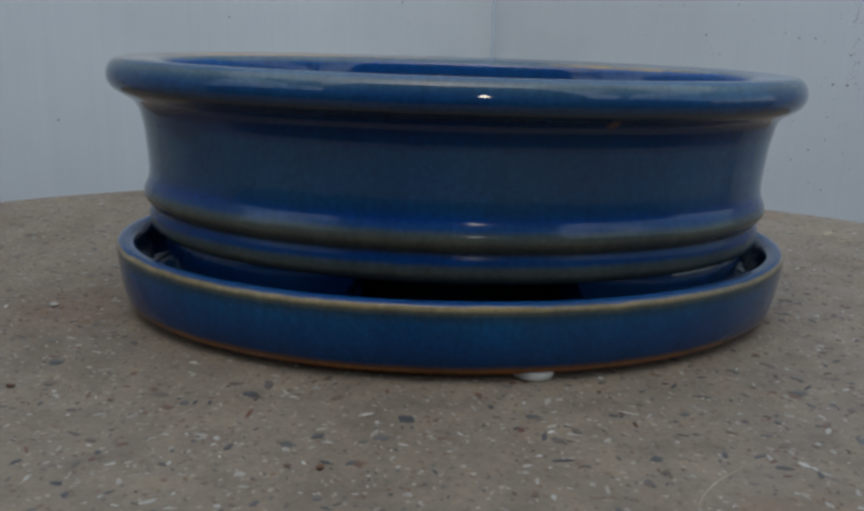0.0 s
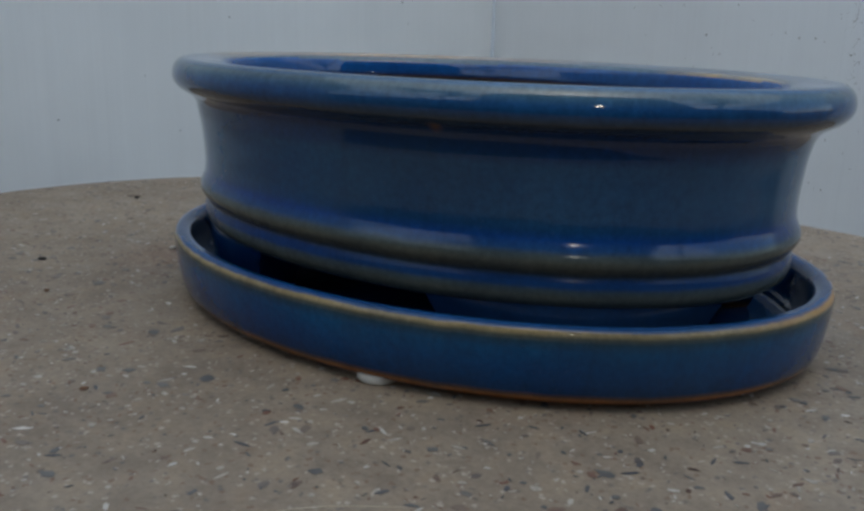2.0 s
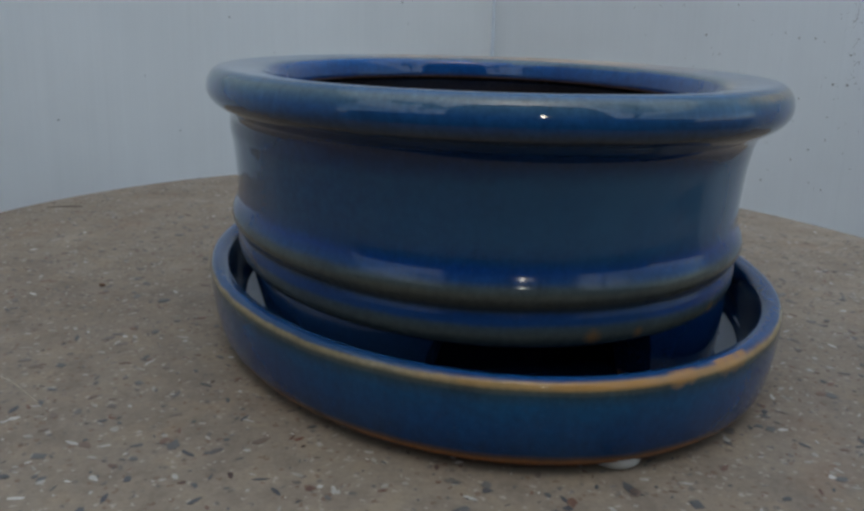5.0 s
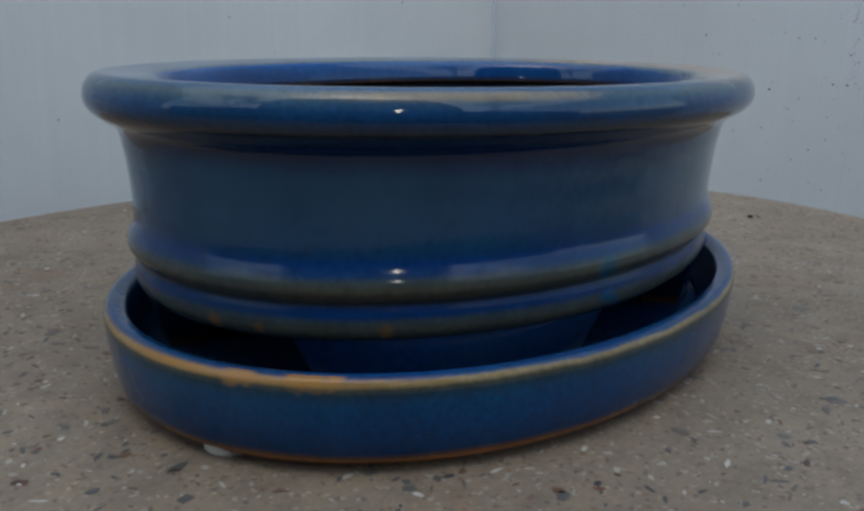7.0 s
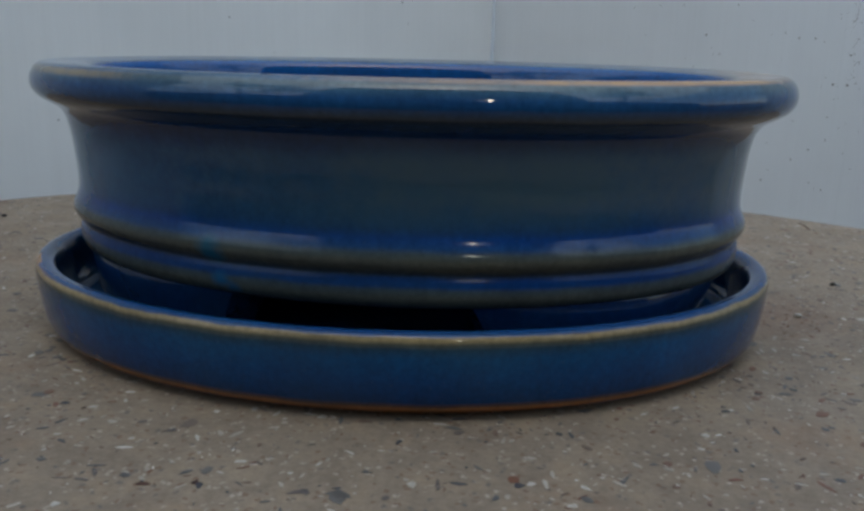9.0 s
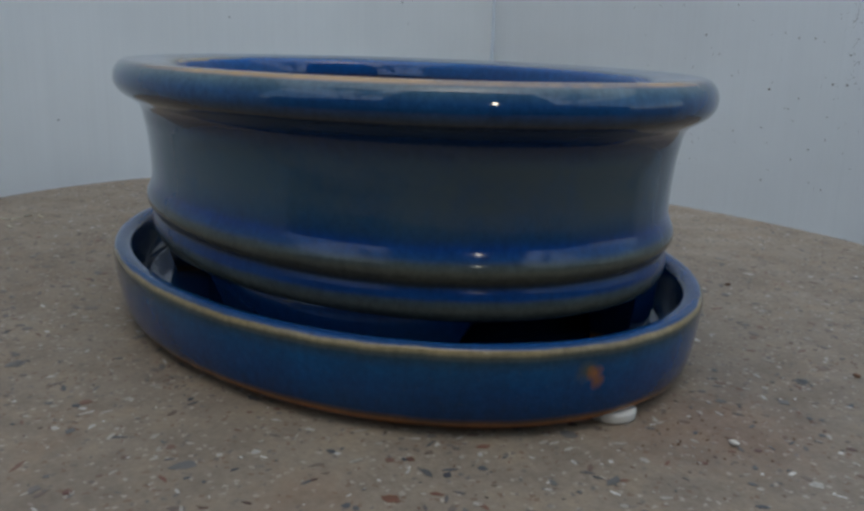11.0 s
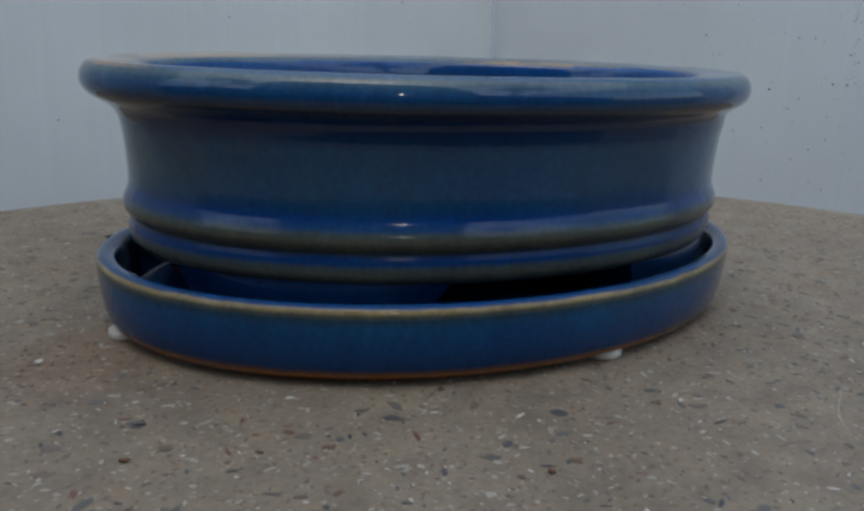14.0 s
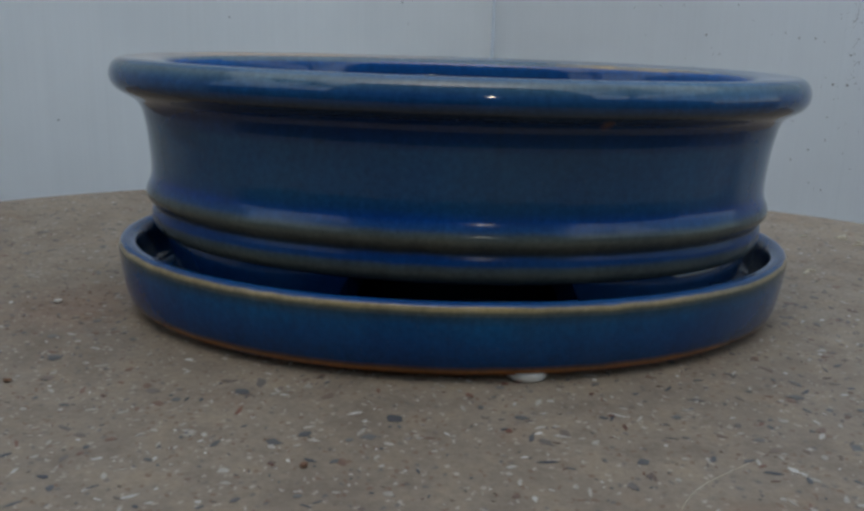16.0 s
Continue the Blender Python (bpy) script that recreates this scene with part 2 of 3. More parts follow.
def m_panel(name, tone):
    """White fluted plastic sheet: fine upright lines, faint grey streaks and grime."""
    m, t, b = nodes_of(name, 0.5)
    streak = ramp_of(t, noise_of(t, 60, 4, 0.6, (1, 1, 0.02)), [(0.3, grey(0.99)), (0.7, grey(1.006))])
    fine = ramp_of(t, noise_of(t, 420, 3, 0.6, (1, 1, 0.012)), [(0.3, grey(0.982)), (0.7, grey(1.012))])
    blot = ramp_of(t, noise_of(t, 5, 4), [(0.3, grey(0.95)), (0.7, grey(1.04))])
    col = mix_of(t, 1.0, mix_of(t, 1.0, mix_of(t, 1.0, tone, streak, "MULTIPLY"), fine, "MULTIPLY"), blot, "MULTIPLY")
    t.links.new(col, b.inputs["Base Color"])
    bump_of(t, b, noise_of(t, 500, 2, 0.5, (1, 1, 0.01)), 0.08, 0.0004)
    return m


def m_plain(name, a, c, scale=8, rough=0.8):
    m, t, b = nodes_of(name, rough)
    t.links.new(ramp_of(t, noise_of(t, scale, 6, 0.65), [(0.3, a), (0.7, c)]), b.inputs["Base Color"])
    bump_of(t, b, noise_of(t, scale * 12, 4), 0.3, 0.004)
    return m


M_CLAY, M_RUBBER, M_TERRAZZO = m_clay(), m_rubber(), m_terrazzo()
M_PANEL = m_panel("white_fluted_sheet", (0.81, 0.825, 0.83))
M_PANEL_COOL = m_panel("bluish_white_fluted_sheet", (0.775, 0.820, 0.865))
M_CORNER_LINE = m_panel("pale_blue_strip", (0.64, 0.71, 0.79))
M_CHIP_DARK = m_island("dark_stone_chips", [(0.0, (0.040, 0.043, 0.055)), (0.4, (0.085, 0.085, 0.092)), (0.65, (0.12, 0.085, 0.07)), (0.85, (0.15, 0.06, 0.04)), (1.0, (0.05, 0.03, 0.025))])
M_CHIP_LARGE = m_piece("large_dark_stone_chips", [(0.0, (0.065, 0.066, 0.072)), (0.5, (0.12, 0.115, 0.112)), (0.75, (0.15, 0.115, 0.095)), (1.0, (0.15, 0.07, 0.045))])
M_CHIP_PALE = m_island("pale_stone_chips", [(0.0, (0.27, 0.245, 0.21)), (0.5, (0.33, 0.30, 0.26)), (0.85, (0.38, 0.36, 0.33)), (1.0, (0.56, 0.53, 0.49))])
M_WALL = m_plain("dark_unseen_wall", (0.085, 0.085, 0.08), (0.15, 0.148, 0.14))
M_GROUND = m_plain("grey_paving", (0.06, 0.057, 0.052), (0.11, 0.105, 0.095), 3)
M_BARK = m_plain("grey_brown_bark", (0.06, 0.045, 0.032), (0.13, 0.10, 0.075), 40)
M_LEAF = m_plain("green_leaves", (0.035, 0.07, 0.02), (0.07, 0.12, 0.035), 30, 0.5)
M_STEEL = m_plain("painted_steel", (0.05, 0.05, 0.052), (0.08, 0.08, 0.082), 30, 0.45)
M_DIRT = m_plain("dry_dirt", (0.010, 0.007, 0.006), (0.045, 0.018, 0.012), 400)
M_SOIL = m_plain("red_brown_soil", (0.11, 0.055, 0.032), (0.20, 0.105, 0.06), 400)
M_STRAW = m_plain("dry_straw", (0.52, 0.47, 0.35), (0.72, 0.67, 0.55), 200)
M_BLACK = m_plain("black_grit", (0.012, 0.011, 0.010), (0.03, 0.027, 0.025), 300, 0.6)


# ---------- mesh helpers ----------
def part(name, bm, material, parent, label="", smooth=True):
    me = bpy.data.meshes.new(name)
    bm.normal_update()
    bm.to_mesh(me)
    bm.free()
    for m in (material if isinstance(material, (list, tuple)) else [material]):
        me.materials.append(m)
    if smooth:
        me.polygons.foreach_set("use_smooth", [True] * len(me.polygons))
    ob = new(name, me)
    ob.parent = parent
    return tagged(ob, label)


def thing(name, label, category, kind="", group=""):
    return tagged(new(name), label, category, group, kind)


def rounded(profile, steps=4):
    """A smooth line through the profile's points (Catmull-Rom)."""
    out = []
    n = len(profile)
    for i in range(n - 1):
        p0, p1, p2, p3 = (profile[max(i - 1, 0)], profile[i], profile[i + 1], profile[min(i + 2, n - 1)])
        for k in range(steps):
            s = k / steps
            out.append(tuple(0.5 * (2 * b + (c - a) * s + (2 * a - 5 * b + 4 * c - d) * s * s + (3 * b - a - 3 * c + d) * s**3)
                             for a, b, c, d in zip(p0, p1, p2, p3)))
    return out + [profile[-1]]


RIM_DELTA, RIM_OFF = 0.1092, (-0.0018, 0.0037)


def oval_sweep(profile, delta, count=160, power=2.04, closed=False, arc=None, wobble=0.0012, seed=0.0):
    """An oval ring: profile of (half length, height) or (half length, height, share of the rim); the half width is
    half length minus delta, and the rim sits a little off the body. arc: from, to in degrees, with end caps."""
    bm = bmesh.new()
    rings = []
    full = arc is None
    n = count if full else max(int(count * (arc[1] - arc[0]) / 360), 6)
    for i in range(n if full else n + 1):
        s = 2 * math.pi * i / n if full else radians(arc[0] + (arc[1] - arc[0]) * i / n)
        c, q = math.cos(s), math.sin(s)
        cx = math.copysign(abs(c) ** (2 / power), c)
        cy = math.copysign(abs(q) ** (2 / power), q)
        ring = []
        for a, z, *share in profile:
            k = min(max(share[0], 0.0), 1.0) if share else 0.0
            less = delta + (RIM_DELTA - delta) * k
            g = 1 + wobble * noise.noise((c * 1.6 + seed, q * 1.6, z * 6))
            ring.append(bm.verts.new(((a * cx * g + RIM_OFF[0] * k) * S, (max(a - less * min(1, a / 0.2), 0.0) * cy * g + RIM_OFF[1] * k) * S, z * S)))
        rings.append(ring)
    m = len(profile)
    for i in range(n):
        r0, r1 = rings[i], rings[(i + 1) % len(rings)]
        for k in range(m if closed else m - 1):
            bm.faces.new((r0[k], r1[k], r1[(k + 1) % m], r0[(k + 1) % m]))
    if not full and closed:
        bm.faces.new(rings[0])
        bm.faces.new(rings[-1][::-1])
    bmesh.ops.recalc_face_normals(bm, faces=bm.faces)
    return bm


# ---------- setting ----------
def slab(name, x0, x1, y0, y1, z0, z1, bevel=0.0):
    bm = bmesh.new()
    bmesh.ops.create_cube(bm, size=1)
    bmesh.ops.transform(bm, matrix=Matrix.LocRotScale(((x0 + x1) / 2, (y0 + y1) / 2, (z0 + z1) / 2), None, (x1 - x0, y1 - y0, z1 - z0)), verts=bm.verts)
    if bevel:
        bmesh.ops.bevel(bm, geom=bm.edges[:], offset=bevel, segments=2, affect="EDGES")
    return bm


def drum_bar(r, z0, z1):
    bm = bmesh.new()
    bmesh.ops.create_cone(bm, cap_ends=True, segments=16, radius1=r, radius2=r, depth=z1 - z0)
    bmesh.ops.translate(bm, verts=bm.verts, vec=(0, 0, (z0 + z1) / 2))
    return bm


FLOOR = -0.74
ground = part("ground", slab("ground", -60, 60, -60, 60, FLOOR - 0.2, FLOOR), M_GROUND, None, "grey paved ground under the table", False)
tagged(ground, kind="structure", category="ground")

CORNER = (0.0754, 0.85)          # where the two sheets meet
SHEETS = {}
for name, angle, length in (("wall_west", 180 + 56, 1.4), ("wall_east", -25, 1.4)):
    sheet = part(name, slab(name, 0, length, 0, 0.006, FLOOR, 0.62), M_PANEL if angle > 90 else M_PANEL_COOL, None,
                 "white fluted plastic sheet standing upright behind the table", False)
    if angle > 90:
        sheet.matrix_world = pose(CORNER[0], CORNER[1], 0, 0, 0, angle) @ Matrix.Translation((0, -0.006, 0))
    else:
        sheet.matrix_world = pose(CORNER[0], CORNER[1], 0, 0, 0, angle)
    tagged(sheet, kind="structure", category="wall")
    SHEETS[name] = sheet

# a thin rod draws the bluish line where the two sheets meet
corner = part("corner_line", drum_bar(0.0022, FLOOR, 0.62), M_CORNER_LINE, None, "thin pale blue line in the corner of the sheets")
corner.matrix_world = pose(CORNER[0] - 0.0005, CORNER[1] - 0.004, 0)
tagged(corner, kind="structure", category="trim")

# unseen walls, added behind the camera to block sky from the glaze's reflections
for name, x0, x1, y0, y1, high in (("blocker_wall_south", -1.3, 1.45, -2.2, -2.08, 3.6), ("blocker_wall_southwest", -6.0, -1.3, -2.2, -2.1, 0.75), ("blocker_wall_southeast", 1.45, 6.0, -2.2, -2.1, 0.75)):
    plain = part(name, slab(name, x0, x1, y0, y1, FLOOR, high), M_WALL, None, "unseen dark wall added to shape the reflections", False)
    tagged(plain, kind="structure", category="wall")

# ---------- three slender trees beyond the low walls; the glaze mirrors their branches ----------
def bare_tree(x, y, seed, label):
    r = random.Random(seed)
    tree = thing("tree", label, "tree")
    tree.matrix_world = pose(x, y, FLOOR)
    wood, crown = bmesh.new(), bmesh.new()

    def limb(a, way, length, thick, depth):
        rings, at, steps = [], a.copy(), 5
        for i in range(steps + 1):
            side = way.orthogonal().normalized()
            up = way.cross(side).normalized()
            w = thick * (1 - 0.55 * i / steps)
            rings.append([wood.verts.new(at + w * (side * math.cos(q) + up * math.sin(q))) for q in (0, 1.257, 2.513, 3.77, 5.027)])
            if i < steps:
                way = (way + Vector((r.gauss(0, 0.10), r.gauss(0, 0.10), r.gauss(0.08, 0.08)))).normalized()
                at = at + way * length / steps
                if depth and i > 0 and r.random() < 0.8:
                    out = (way + Vector((r.uniform(-1, 1), r.uniform(-1, 1), r.uniform(-0.1, 0.7)))).normalized()
                    limb(at, out, length * r.uniform(0.45, 0.7), w * 0.6, depth - 1)
        for p, n in zip(rings, rings[1:]):
            for k in range(5):
                wood.faces.new((p[k], p[(k + 1) % 5], n[(k + 1) % 5], n[k]))
        if depth < 3:
            for i in range(6):
                c = a.lerp(at, r.uniform(0.4, 1.05)) + Vector((r.gauss(0, 0.06), r.gauss(0, 0.06), r.gauss(0, 0.06)))
                for j in range(12):
                    m = Matrix.Translation(c + Vector((r.gauss(0, 0.09), r.gauss(0, 0.09), r.gauss(0, 0.08)))) @ Matrix.Rotation(r.uniform(0, 6.3), 4, "Z") @ Matrix.Rotation(r.uniform(-1.2, 1.2), 4, "X")
                    size = r.uniform(0.025, 0.05)
                    crown.faces.new([crown.verts.new(m @ Vector((u * size, v * size, w * size))) for u, v, w in ((-1, 0, 0), (0, 0.45, 0.1), (1, 0, -0.1), (0, -0.45, 0.1))])

    limb(Vector((0, 0, 0)), Vector((0, 0, 1)), 3.0, 0.055, 3)
    part("trunk", wood, M_BARK, tree, "grey-brown trunk with forking limbs")
    part("crown", crown, M_LEAF, tree, "sparse crown of small green leaves", False)


bare_tree(-1.70, -2.6, 12, "slender tree with forking limbs and sparse leaves behind the wall")
bare_tree(-2.55, -2.8, 21, "slender tree with forking limbs and sparse leaves behind the wall")
bare_tree(1.95, -2.7, 8, "slender tree with forking limbs and sparse leaves behind the wall")

# ---------- the table: a fixed pedestal and a turning oval top ----------
pedestal = thing("pedestal", "dark painted steel pedestal under the turning table top", "pedestal")


def drum(r0, r1, z0, z1, count=48):
    bm = bmesh.new()
    bmesh.ops.create_cone(bm, cap_ends=True, segments=count, radius1=r0, radius2=r1, depth=z1 - z0)
    bmesh.ops.translate(bm, verts=bm.verts, vec=(0, 0, (z0 + z1) / 2))
    bmesh.ops.bevel(bm, geom=[e for e in bm.edges if abs(e.verts[0].co.z - e.verts[1].co.z) < 1e-5], offset=0.004, segments=2, affect="EDGES")
    return bm


part("base_plate", drum(0.20, 0.19, FLOOR, FLOOR + 0.03), M_STEEL, pedestal)
part("column", drum(0.045, 0.04, FLOOR + 0.03, -0.06), M_STEEL, pedestal)
part("bearing_plate", drum(0.11, 0.11, -0.06, -0.036), M_STEEL, pedestal)

table_top = thing("table_top", "oval grey-brown terrazzo table top with dark and pale chips", "table top")
TOP_A, TOP_B, TOP_TURN, TOP_C = 1.067, 0.8355, 2.7, (0.0341, 0.0)


def top_mesh():
    bm = bmesh.new()
    prof = [(0.0, 0.0), (0.3, 0), (0.7, 0), (0.94, 0), (0.985, 0), (0.995, -0.003), (1.0, -0.012), (1.0, -0.08), (0.995, -0.09), (0.98, -0.094), (0.0, -0.094)]
    rings = []
    for i in range(160):
        s = 2 * math.pi * i / 160
        rings.append([bm.verts.new((TOP_A * k * S * math.cos(s), TOP_B * k * S * math.sin(s), z * S)) for k, z in prof])
    for i in range(160):
        r0, r1 = rings[i], rings[(i + 1) % 160]
        for k in range(len(prof) - 1):
            bm.faces.new((r0[k], r1[k], r1[k + 1], r0[k + 1]))
    bmesh.ops.remove_doubles(bm, verts=bm.verts, dist=1e-6)
    bmesh.ops.recalc_face_normals(bm, faces=bm.faces)
    return bm


TOP_POSE = pose(TOP_C[0] * S, TOP_C[1] * S, 0, 0, 0, TOP_TURN)
slab_part = part("slab", top_mesh(), M_TERRAZZO, table_top, "polished grey-brown cement slab")
slab_part.matrix_local = TOP_POSE

# ---------- saucer ----------
saucer = thing("drip_tray", "oval blue-glazed ceramic drip tray with tan rim on white feet", "drip tray")
SAUCER_HOME = pose(0.0276 * S, 0.0494 * S, 0, 0, 0, 6.7)
tray = [(0.02, 0.0085), (0.2, 0.0085), (0.372, 0.0075), (0.388, 0.0085), (0.3955, 0.0135), (0.4000, 0.030), (0.4030, 0.050), (0.4047, 0.066), (0.405, 0.0745),
        (0.4030, 0.0797), (0.398, 0.0825), (0.3905, 0.0817), (0.3850, 0.0775), (0.3815, 0.066), (0.377, 0.046), (0.369, 0.035), (0.352, 0.031), (0.2, 0.030), (0.02, 0.030)]
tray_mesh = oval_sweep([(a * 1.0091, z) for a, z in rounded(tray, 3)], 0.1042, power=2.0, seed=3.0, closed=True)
for f in tray_mesh.faces:        # within the rim's crest the glaze is blue, darker towards the floor
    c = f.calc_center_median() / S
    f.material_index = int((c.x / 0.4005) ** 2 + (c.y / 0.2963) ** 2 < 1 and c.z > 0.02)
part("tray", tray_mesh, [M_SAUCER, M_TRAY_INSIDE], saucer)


def pad():
    bm = bmesh.new()
    prof = [(0.0, 0.0), (0.0180, 0.0), (0.0190, 0.0), (0.0206, 0.0016), (0.0210, 0.003), (0.0210, 0.008), (0.0206, 0.0088), (0.0, 0.009)]
    rings = []
    for i in range(28):
        s = 2 * math.pi * i / 28
        rings.append([bm.verts.new((r * S * math.cos(s), r * S * math.sin(s), z * S)) for r, z in prof])
    for i in range(28):
        for k in range(len(prof) - 1):
            bm.faces.new((rings[i][k], rings[(i + 1) % 28][k], rings[(i + 1) % 28][k + 1], rings[i][k + 1]))
    bmesh.ops.remove_doubles(bm, verts=bm.verts, dist=1e-7)
    bmesh.ops.recalc_face_normals(bm, faces=bm.faces)
    return bm


for px, py in ((0.104, -0.2145), (0.3945, 0.1135), (-0.3520, -0.003)):
    foot = part("rubber_foot", pad(), M_RUBBER, saucer, "round white rubber pad")
    foot.matrix_local = SAUCER_HOME.inverted() @ Matrix.Translation((px * S, py * S, 0))

# ---------- pot ----------
pot = thing("bonsai_pot", "empty oval blue-glazed ceramic bonsai pot with rolled rim", "plant pot")
POT_HOME = pose(0.0254 * S, 0.0447 * S, 0, 0, 0, 2.4)
DELTA = 0.1004
wall_line = [(0.350, 0.249, 0.8), (0.370, 0.2465, 0.8), (0.3812, 0.2435, 0.75), (0.3775, 0.2375, 0.45), (0.3740, 0.2310, 0.15), (0.3720, 0.2235, 0), (0.3695, 0.210, 0), (0.3675, 0.190, 0), (0.3664, 0.174, 0),
             (0.3662, 0.162, 0), (0.3668, 0.154, 0), (0.3690, 0.1475, 0), (0.3718, 0.1415, 0), (0.3730, 0.1365, 0), (0.3722, 0.1315, 0), (0.3692, 0.1265, 0), (0.3664, 0.1232, 0), (0.3653, 0.1212, 0),
             (0.3658, 0.1190, 0), (0.3672, 0.1150, 0), (0.3678, 0.1095, 0), (0.3672, 0.1030, 0), (0.3652, 0.0965, 0), (0.3600, 0.0910, 0), (0.3520, 0.0882, 0), (0.340, 0.087, 0), (0.32, 0.0862, 0), (0.2, 0.086, 0), (0.02, 0.086, 0)]
inner_line = [(0.02, 0.112), (0.2, 0.112), (0.322, 0.113), (0.335, 0.120), (0.341, 0.15), (0.344, 0.215), (0.346, 0.252)]
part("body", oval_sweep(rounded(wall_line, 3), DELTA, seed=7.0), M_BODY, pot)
part("inner_wall", oval_sweep([(a, z, 1) for a, z in rounded(inner_line, 3)], DELTA, seed=7.0), M_INSIDE, pot, "blue-glazed inside over near-black clay")
rim_line = [(0.3725, 0.2320, 0.2), (0.3775, 0.2375, 0.45), (0.3836, 0.2430, 0.75), (0.3922, 0.2478, 1), (0.4005, 0.2532, 1), (0.4057, 0.2602, 1), (0.4072, 0.2680, 1), (0.4054, 0.2768, 1), (0.4002, 0.2840, 1), (0.3934, 0.2870, 1), (0.3840, 0.2868, 1),
            (0.3700, 0.2856, 1), (0.3560, 0.2840, 1), (0.3475, 0.2812, 1), (0.3428, 0.2750, 1), (0.3402, 0.2670, 1), (0.3390, 0.2605, 1), (0.3405, 0.2562, 1), (0.3480, 0.2540, 1), (0.3620, 0.2400, 0.6)]
rim_line = rounded(rim_line[-2:] + rim_line + rim_line[:2], 3)[6:-4]
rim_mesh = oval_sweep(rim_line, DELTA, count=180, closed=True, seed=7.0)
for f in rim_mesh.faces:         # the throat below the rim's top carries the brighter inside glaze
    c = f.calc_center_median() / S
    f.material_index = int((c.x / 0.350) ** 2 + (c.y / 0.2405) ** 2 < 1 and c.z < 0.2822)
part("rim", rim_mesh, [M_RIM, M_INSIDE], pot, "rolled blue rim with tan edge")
foot_line = [(0.3590, 0.0990), (0.3614, 0.0935), (0.3630, 0.088), (0.3632, 0.075), (0.3616, 0.052), (0.3598, 0.036), (0.357, 0.0305), (0.320, 0.0305), (0.310, 0.0990)]
for a0, a1 in ((18, 74.5), (105.5, 162), (198, 254.5), (285.5, 342)):
    leg = oval_sweep(foot_line, DELTA, closed=True, arc=(a0, a1), seed=5.0)
    mid = radians((a0 + a1) / 2)
    across = Vector((-0.33 * math.sin(mid), 0.23 * math.cos(mid), 0)).normalized()
    heart = Vector((0.33 * math.cos(mid), 0.23 * math.sin(mid), 0)) * S
    for v in leg.verts:          # the legs narrow downwards, in a curve
        k = (v.co - heart).dot(across)
        v.co -= across * k * 0.26 * ((0.0990 - v.co.z / S) / 0.0685) ** 0.6 if v.co.z < 0.0989 * S else across * 0
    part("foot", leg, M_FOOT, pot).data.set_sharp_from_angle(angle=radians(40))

# ---------- chips in the table top ----------
rng = random.Random(4)


def inside_top(x, y, k=0.985):
    c, q = math.cos(radians(TOP_TURN)), math.sin(radians(TOP_TURN))
    u, v = x - TOP_C[0], y - TOP_C[1]
    return ((c * u + q * v) / TOP_A) ** 2 + ((-q * u + c * v) / TOP_B) ** 2 < k * k


def outline(size, long):
    """The uneven corners of one flat, angular chip."""
    n = rng.randint(5, 8)
    return [(size * long * math.cos(6.283 * (i + j) / n) * rng.uniform(0.6, 1.15), size / long * math.sin(6.283 * (i + j) / n) * rng.uniform(0.6, 1.15))
            for i, j in ((k, rng.uniform(-0.3, 0.3)) for k in range(n))]


def chip(bm, x, y, size, long, rise=0.00028):
    """One chip, a hair proud of the cement."""
    turn = rng.uniform(0, 6.283)
    c, q = math.cos(turn), math.sin(turn)
    corners = [(x + u * c - v * q, y + u * q + v * c) for u, v in outline(size, long)]
    low = [bm.verts.new((u * S, v * S, -0.0008)) for u, v in corners]
    high = [bm.verts.new((u * S, v * S, rise * S)) for u, v in corners]
    n = len(low)
    bm.faces.new(high)
    for i in range(n):
        bm.faces.new((low[i], low[(i + 1) % n], high[(i + 1) % n], high[i]))


MARKED = [(-0.148, -0.262, 10), (-0.161, -0.285, 9), (-0.035, -0.361, 8), (0.094, -0.311, 7), (0.130, -0.337, 9), (0.372, -0.338, 9), (0.358, -0.238, 8),
          (-0.087, -0.362, 7), (0.351, -0.247, 6), (0.444, 0.112, 9), (-0.028, 0.463, 11), (0.129, 0.379, 10), (0.282, 0.349, 6), (-0.295, 0.353, 11),
          (-0.026, 0.460, 9), (-0.402, 0.229, 8), (-0.289, 0.456, 7), (-0.364, -0.224, 9), (-0.430, 0.111, 6), (-0.347, -0.275, 9), (-0.353, -0.373, 8),
          (-0.240, -0.292, 8), (-0.080, -0.285, 8), (0.425, -0.021, 6), (0.431, 0.005, 6), (0.448, 0.114, 8), (-0.147, 0.410, 6), (0.30, -0.35, 6)]
for label, material, count, low, high, places in (
        ("small dark grey, brown and rusty stone chips", M_CHIP_DARK, 4600, 0.0012, 0.0050, []),
        ("small pale stone chips", M_CHIP_PALE, 5200, 0.0010, 0.0046, [(0.112, -0.278, 6), (-0.513, -0.069, 7)])):
    bm = bmesh.new()
    for x, y, size in places:
        chip(bm, x, y, size / 1000, rng.uniform(1.1, 1.6))
    made = 0
    while made < count:
        x, y = rng.uniform(-1.12, 1.15), rng.uniform(-0.88, 0.88)
        if inside_top(x, y):
            chip(bm, x, y, low + (high - low) * rng.random() ** 2.2, rng.uniform(1.0, 2.0))
            made += 1
    tagged(part("chip_scatter", bm, material, table_top, label, False), kind="stuff")

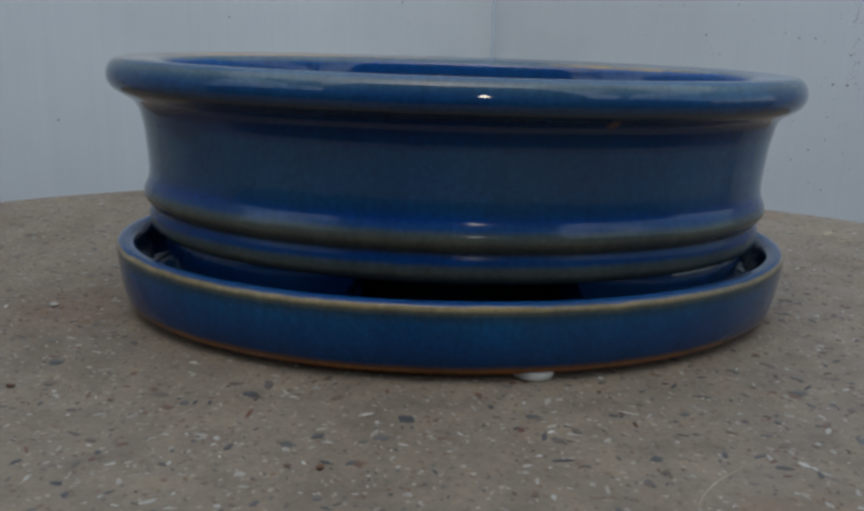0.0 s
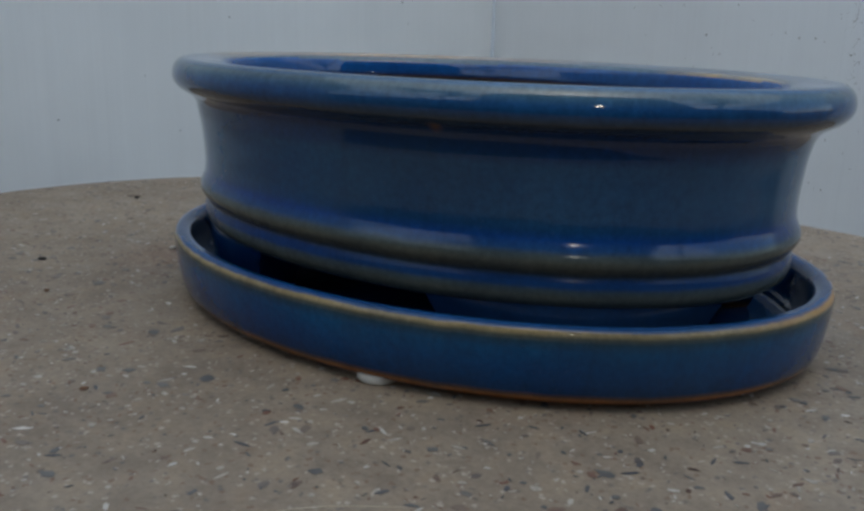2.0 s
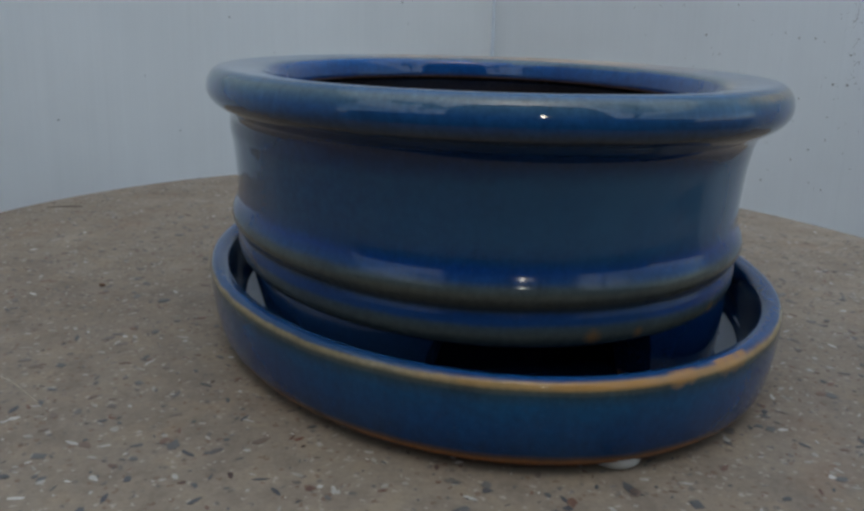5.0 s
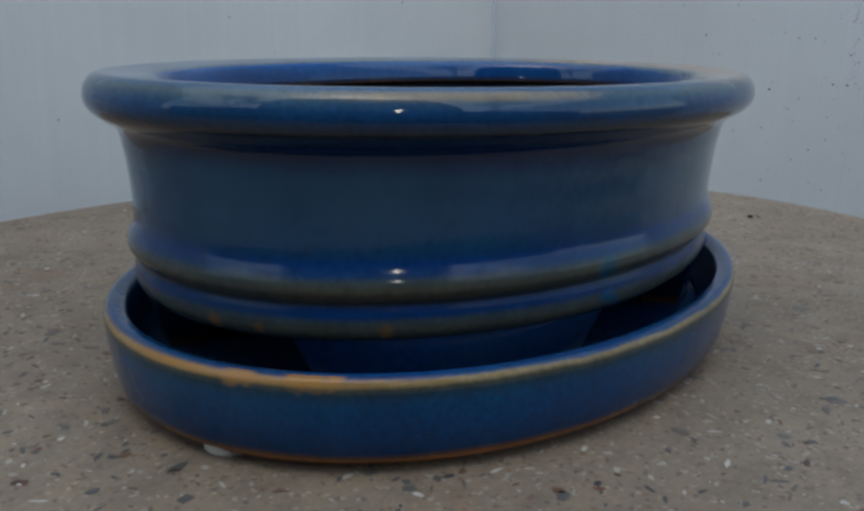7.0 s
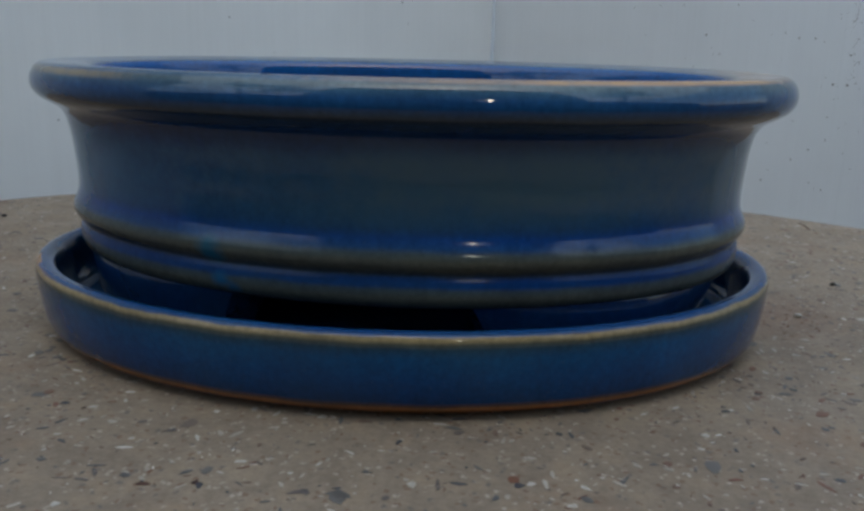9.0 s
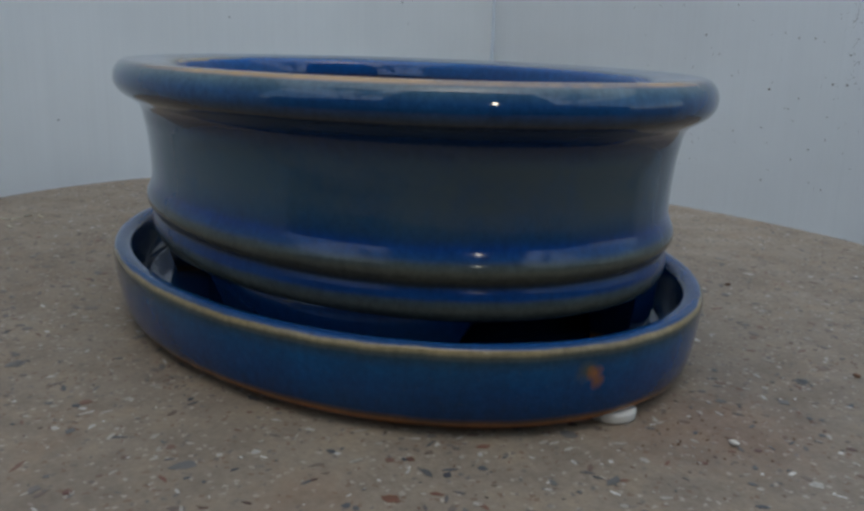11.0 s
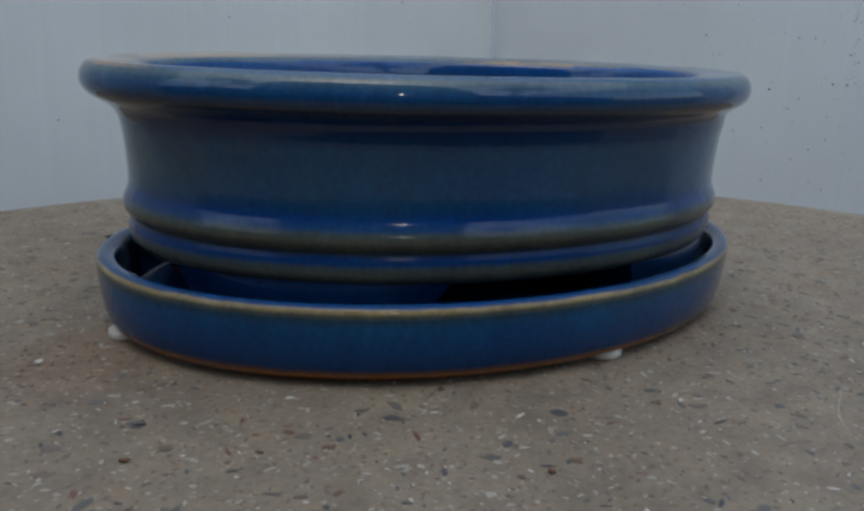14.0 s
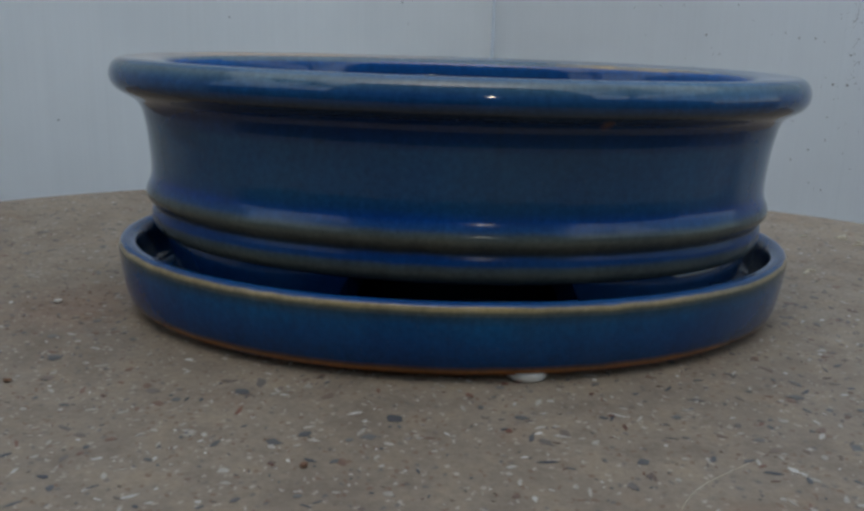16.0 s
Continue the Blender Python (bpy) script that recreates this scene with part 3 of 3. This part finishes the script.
# the larger dark chips round the pot, each a piece of its own on one of a few shapes
SHAPES = []
for k in range(14):
    bm = bmesh.new()
    corners = outline(1.0, rng.uniform(1.05, 1.6))
    low = [bm.verts.new((u * S * 0.001, v * S * 0.001, -0.0008)) for u, v in corners]
    high = [bm.verts.new((u * S * 0.001, v * S * 0.001, 0.00034 * S)) for u, v in corners]
    bm.faces.new(high)
    for i in range(len(low)):
        bm.faces.new((low[i], low[(i + 1) % len(low)], high[(i + 1) % len(low)], high[i]))
    me = bpy.data.meshes.new("chip")
    bm.normal_update()
    bm.to_mesh(me)
    bm.free()
    me.materials.append(M_CHIP_LARGE)
    SHAPES.append(me)
places = [(x, y, size * 0.86) for x, y, size in MARKED]
while len(places) < 290:
    x, y = rng.uniform(-0.9, 0.9), rng.uniform(-0.75, 0.75)
    if inside_top(x, y, 0.97) and 0.19 < math.hypot((x - 0.03) * 0.78, y - 0.045) < 0.62:
        places.append((x, y, rng.uniform(2.6, 6.2) if rng.random() < 0.9 else rng.uniform(6.0, 8.0)))
for k, (x, y, size) in enumerate(places):
    ob = new("chip", SHAPES[k % len(SHAPES)])
    ob.parent = table_top
    ob.matrix_local = pose(x * S, y * S, 0, 0, 0, rng.uniform(0, 360)) @ Matrix.Diagonal((size, size, 1, 1))

# ---------- specks of dirt on the sheets ----------


def speck(bm, x, z, size, y):
    n = 7
    high = [bm.verts.new((x + size * math.cos(6.283 * i / n) * rng.uniform(0.6, 1.1), y, z + size * math.sin(6.283 * i / n) * rng.uniform(0.7, 1.5))) for i in range(n)]
    top = bm.verts.new((x, y - math.copysign(size * 0.5, 0.003 - y) * 1.0, z))
    for i in range(n):
        bm.faces.new((high[i], high[(i + 1) % n], top))


SPOTS_EAST = [(0.361, 0.057, 13), (0.405, 0.118, 11), (0.387, 0.118, 9), (0.281, 0.119, 11), (0.430, 0.066, 11), (0.445, 0.066, 12), (0.445, 0.100, 9), (0.385, 0.035, 9), (0.357, 0.011, 9), (0.325, 0.005, 8), (0.269, 0.080, 7), (0.323, 0.076, 6), (0.395, 0.048, 8), (0.392, 0.021, 6), (0.430, 0.001, 9), (0.413, -0.012, 10), (0.395, -0.025, 9), (0.364, -0.053, 9), (0.433, -0.059, 8)]
SPOTS_WEST = [(0.654, 0.041, 7), (0.476, 0.122, 9), (0.210, 0.146, 10), (0.198, 0.122, 8), (0.538, 0.024, 6), (0.572, 0.072, 5)]
for name, spots, extra, face in (("wall_east", SPOTS_EAST, 120, 0.0), ("wall_west", SPOTS_WEST, 10, 0.006)):
    bm = bmesh.new()
    for x, z, size in spots:
        speck(bm, x, z, size / 10000, face)
    for i in range(extra):
        x = 0.447 + rng.gauss(0, 0.006) if i % 3 == 0 and name == "wall_east" else rng.uniform(0.18, 0.5)
        speck(bm, x, rng.uniform(0.06, 0.16) if i % 3 == 0 else rng.uniform(-0.07, 0.16), rng.uniform(0.0003, 0.0007), face)
    tagged(part("dirt_speck", bm, M_DIRT, SHEETS[name], "small brown specks of dirt", False), kind="stuff")

# ---------- loose bits on the table top ----------
LOOSE = []


def blob(size, seed, flat=0.6, long=1.3):
    bm = bmesh.new()
    bmesh.ops.create_icosphere(bm, subdivisions=2, radius=size)
    for v in bm.verts:
        v.co = v.co * (1 + 0.35 * noise.noise(v.co / size * 0.9 + Vector((seed, 0, 0))))
        v.co.x *= long
        v.co.z *= flat
    low = min(v.co.z for v in bm.verts)
    bmesh.ops.translate(bm, verts=bm.verts, vec=(0, 0, -low))
    return bm


def loose(name, bm, material, x, y, turn, label, category, group=""):
    ob = part(name, bm, material, None, label)
    tagged(ob, category=category, group=group)
    LOOSE.append((ob, pose(x * S, y * S, 0.0002, 0, 0, turn)))


def sliver(length, width, seed, bend=0.15):
    """A thin dry stalk or flake, bent along its length."""
    bm = bmesh.new()
    rows = []
    for i in range(9):
        k = i / 8
        w = width * (0.4 + 0.6 * math.sin(math.pi * (0.12 + 0.76 * k)))
        x, y = length * (k - 0.5), length * bend * math.sin(3.0 * k + seed)
        rows.append([bm.verts.new((x, y + w * math.cos(a), width * 0.5 + w * 0.5 * math.sin(a))) for a in (0.5, 1.57, 2.64, 3.9, 5.5)])
    for i in range(8):
        for k in range(5):
            bm.faces.new((rows[i][k], rows[i + 1][k], rows[i + 1][(k + 1) % 5], rows[i][(k + 1) % 5]))
    bm.faces.new(rows[0])
    bm.faces.new(rows[-1][::-1])
    bmesh.ops.recalc_face_normals(bm, faces=bm.faces)
    low = min(v.co.z for v in bm.verts)
    bmesh.ops.translate(bm, verts=bm.verts, vec=(0, 0, -low))
    return bm


loose("pebble", blob(0.0013, 1.0), M_RUBBER, -0.439, -0.060, 20, "small white pebble lying loose on the table", "pebble")
for k, (x, y, turn, length) in enumerate(((0.624, 0.458, 10, 0.007), (0.694, 0.469, 60, 0.010), (0.685, 0.45, 140, 0.009), (0.71, 0.43, 95, 0.006), (0.698, 0.409, 20, 0.009), (0.538, 0.218, 70, 0.008), (0.55, 0.23, 150, 0.005))):
    loose("straw_flake", sliver(length * 0.9, 0.0009, k * 1.7), M_STRAW, x, y, turn, "pale dry straw flake lying on the table", "straw", "dry flakes on the table")
loose("fibre", sliver(0.036, 0.00008, 0.9, 0.10), M_STRAW, 0.237, -0.412, 55, "thin pale curved fibre lying on the table", "fibre")
loose("twig", sliver(0.021, 0.0005, 0.4, 0.08), M_CLAY, -0.560, -0.615, 100, "thin brown dry stalk lying near the table edge", "twig")
for k, (x, y, size) in enumerate(((-0.345, 0.448, 0.0014), (-0.516, -0.219, 0.0013), (-0.798, 0.117, 0.0013), (0.583, 0.732, 0.0014), (0.818, -0.293, 0.0013), (-0.809, -0.247, 0.0012))):
    loose("grit", blob(size, 3.0 + k, 0.6, 1.5), M_BLACK, x, y, 50 * k, "black crumb of grit on the table", "grit", "crumbs on the table")
for k, (x, y) in enumerate(((-0.378, -0.288), (-0.078, -0.415))):
    loose("soil_grain", blob(0.0010, 12.0 + k, 0.5, 1.5), M_SOIL, x, y, 70 * k, "reddish brown grain of soil on the table", "soil grain", "soil grains on the table")
loose("twig", sliver(0.010, 0.0005, 1.1, 0.06), M_CLAY, -0.817, 0.125, 40, "short brown dry stalk lying near the table edge", "twig")
bm = bmesh.new()
for k in range(45):
    x, y = rng.gauss(-0.418, 0.03), rng.gauss(-0.035, 0.035)
    m = Matrix.Translation((x * S, y * S, 0.0003)) @ Matrix.Diagonal((1.4, 1, 0.5, 1))
    bmesh.ops.create_icosphere(bm, subdivisions=1, radius=rng.uniform(0.00015, 0.00042), matrix=m)
soil = part("soil_crumbs", bm, M_SOIL, None, "reddish brown soil crumbs scattered on the table")
tagged(soil, category="soil", kind="stuff")
LOOSE.append((soil, pose(0, 0, 0.0001)))


def motions():
    """All that stands on the table turns with it."""
    steps = [k / 10 for k in range(161)]
    for ob, home in RIDERS:
        walk(ob, [(t, turned(t) @ home) for t in steps])


RIDERS = [(table_top, pose(0, 0, 0)), (saucer, SAUCER_HOME), (pot, POT_HOME)] + LOOSE
motions()
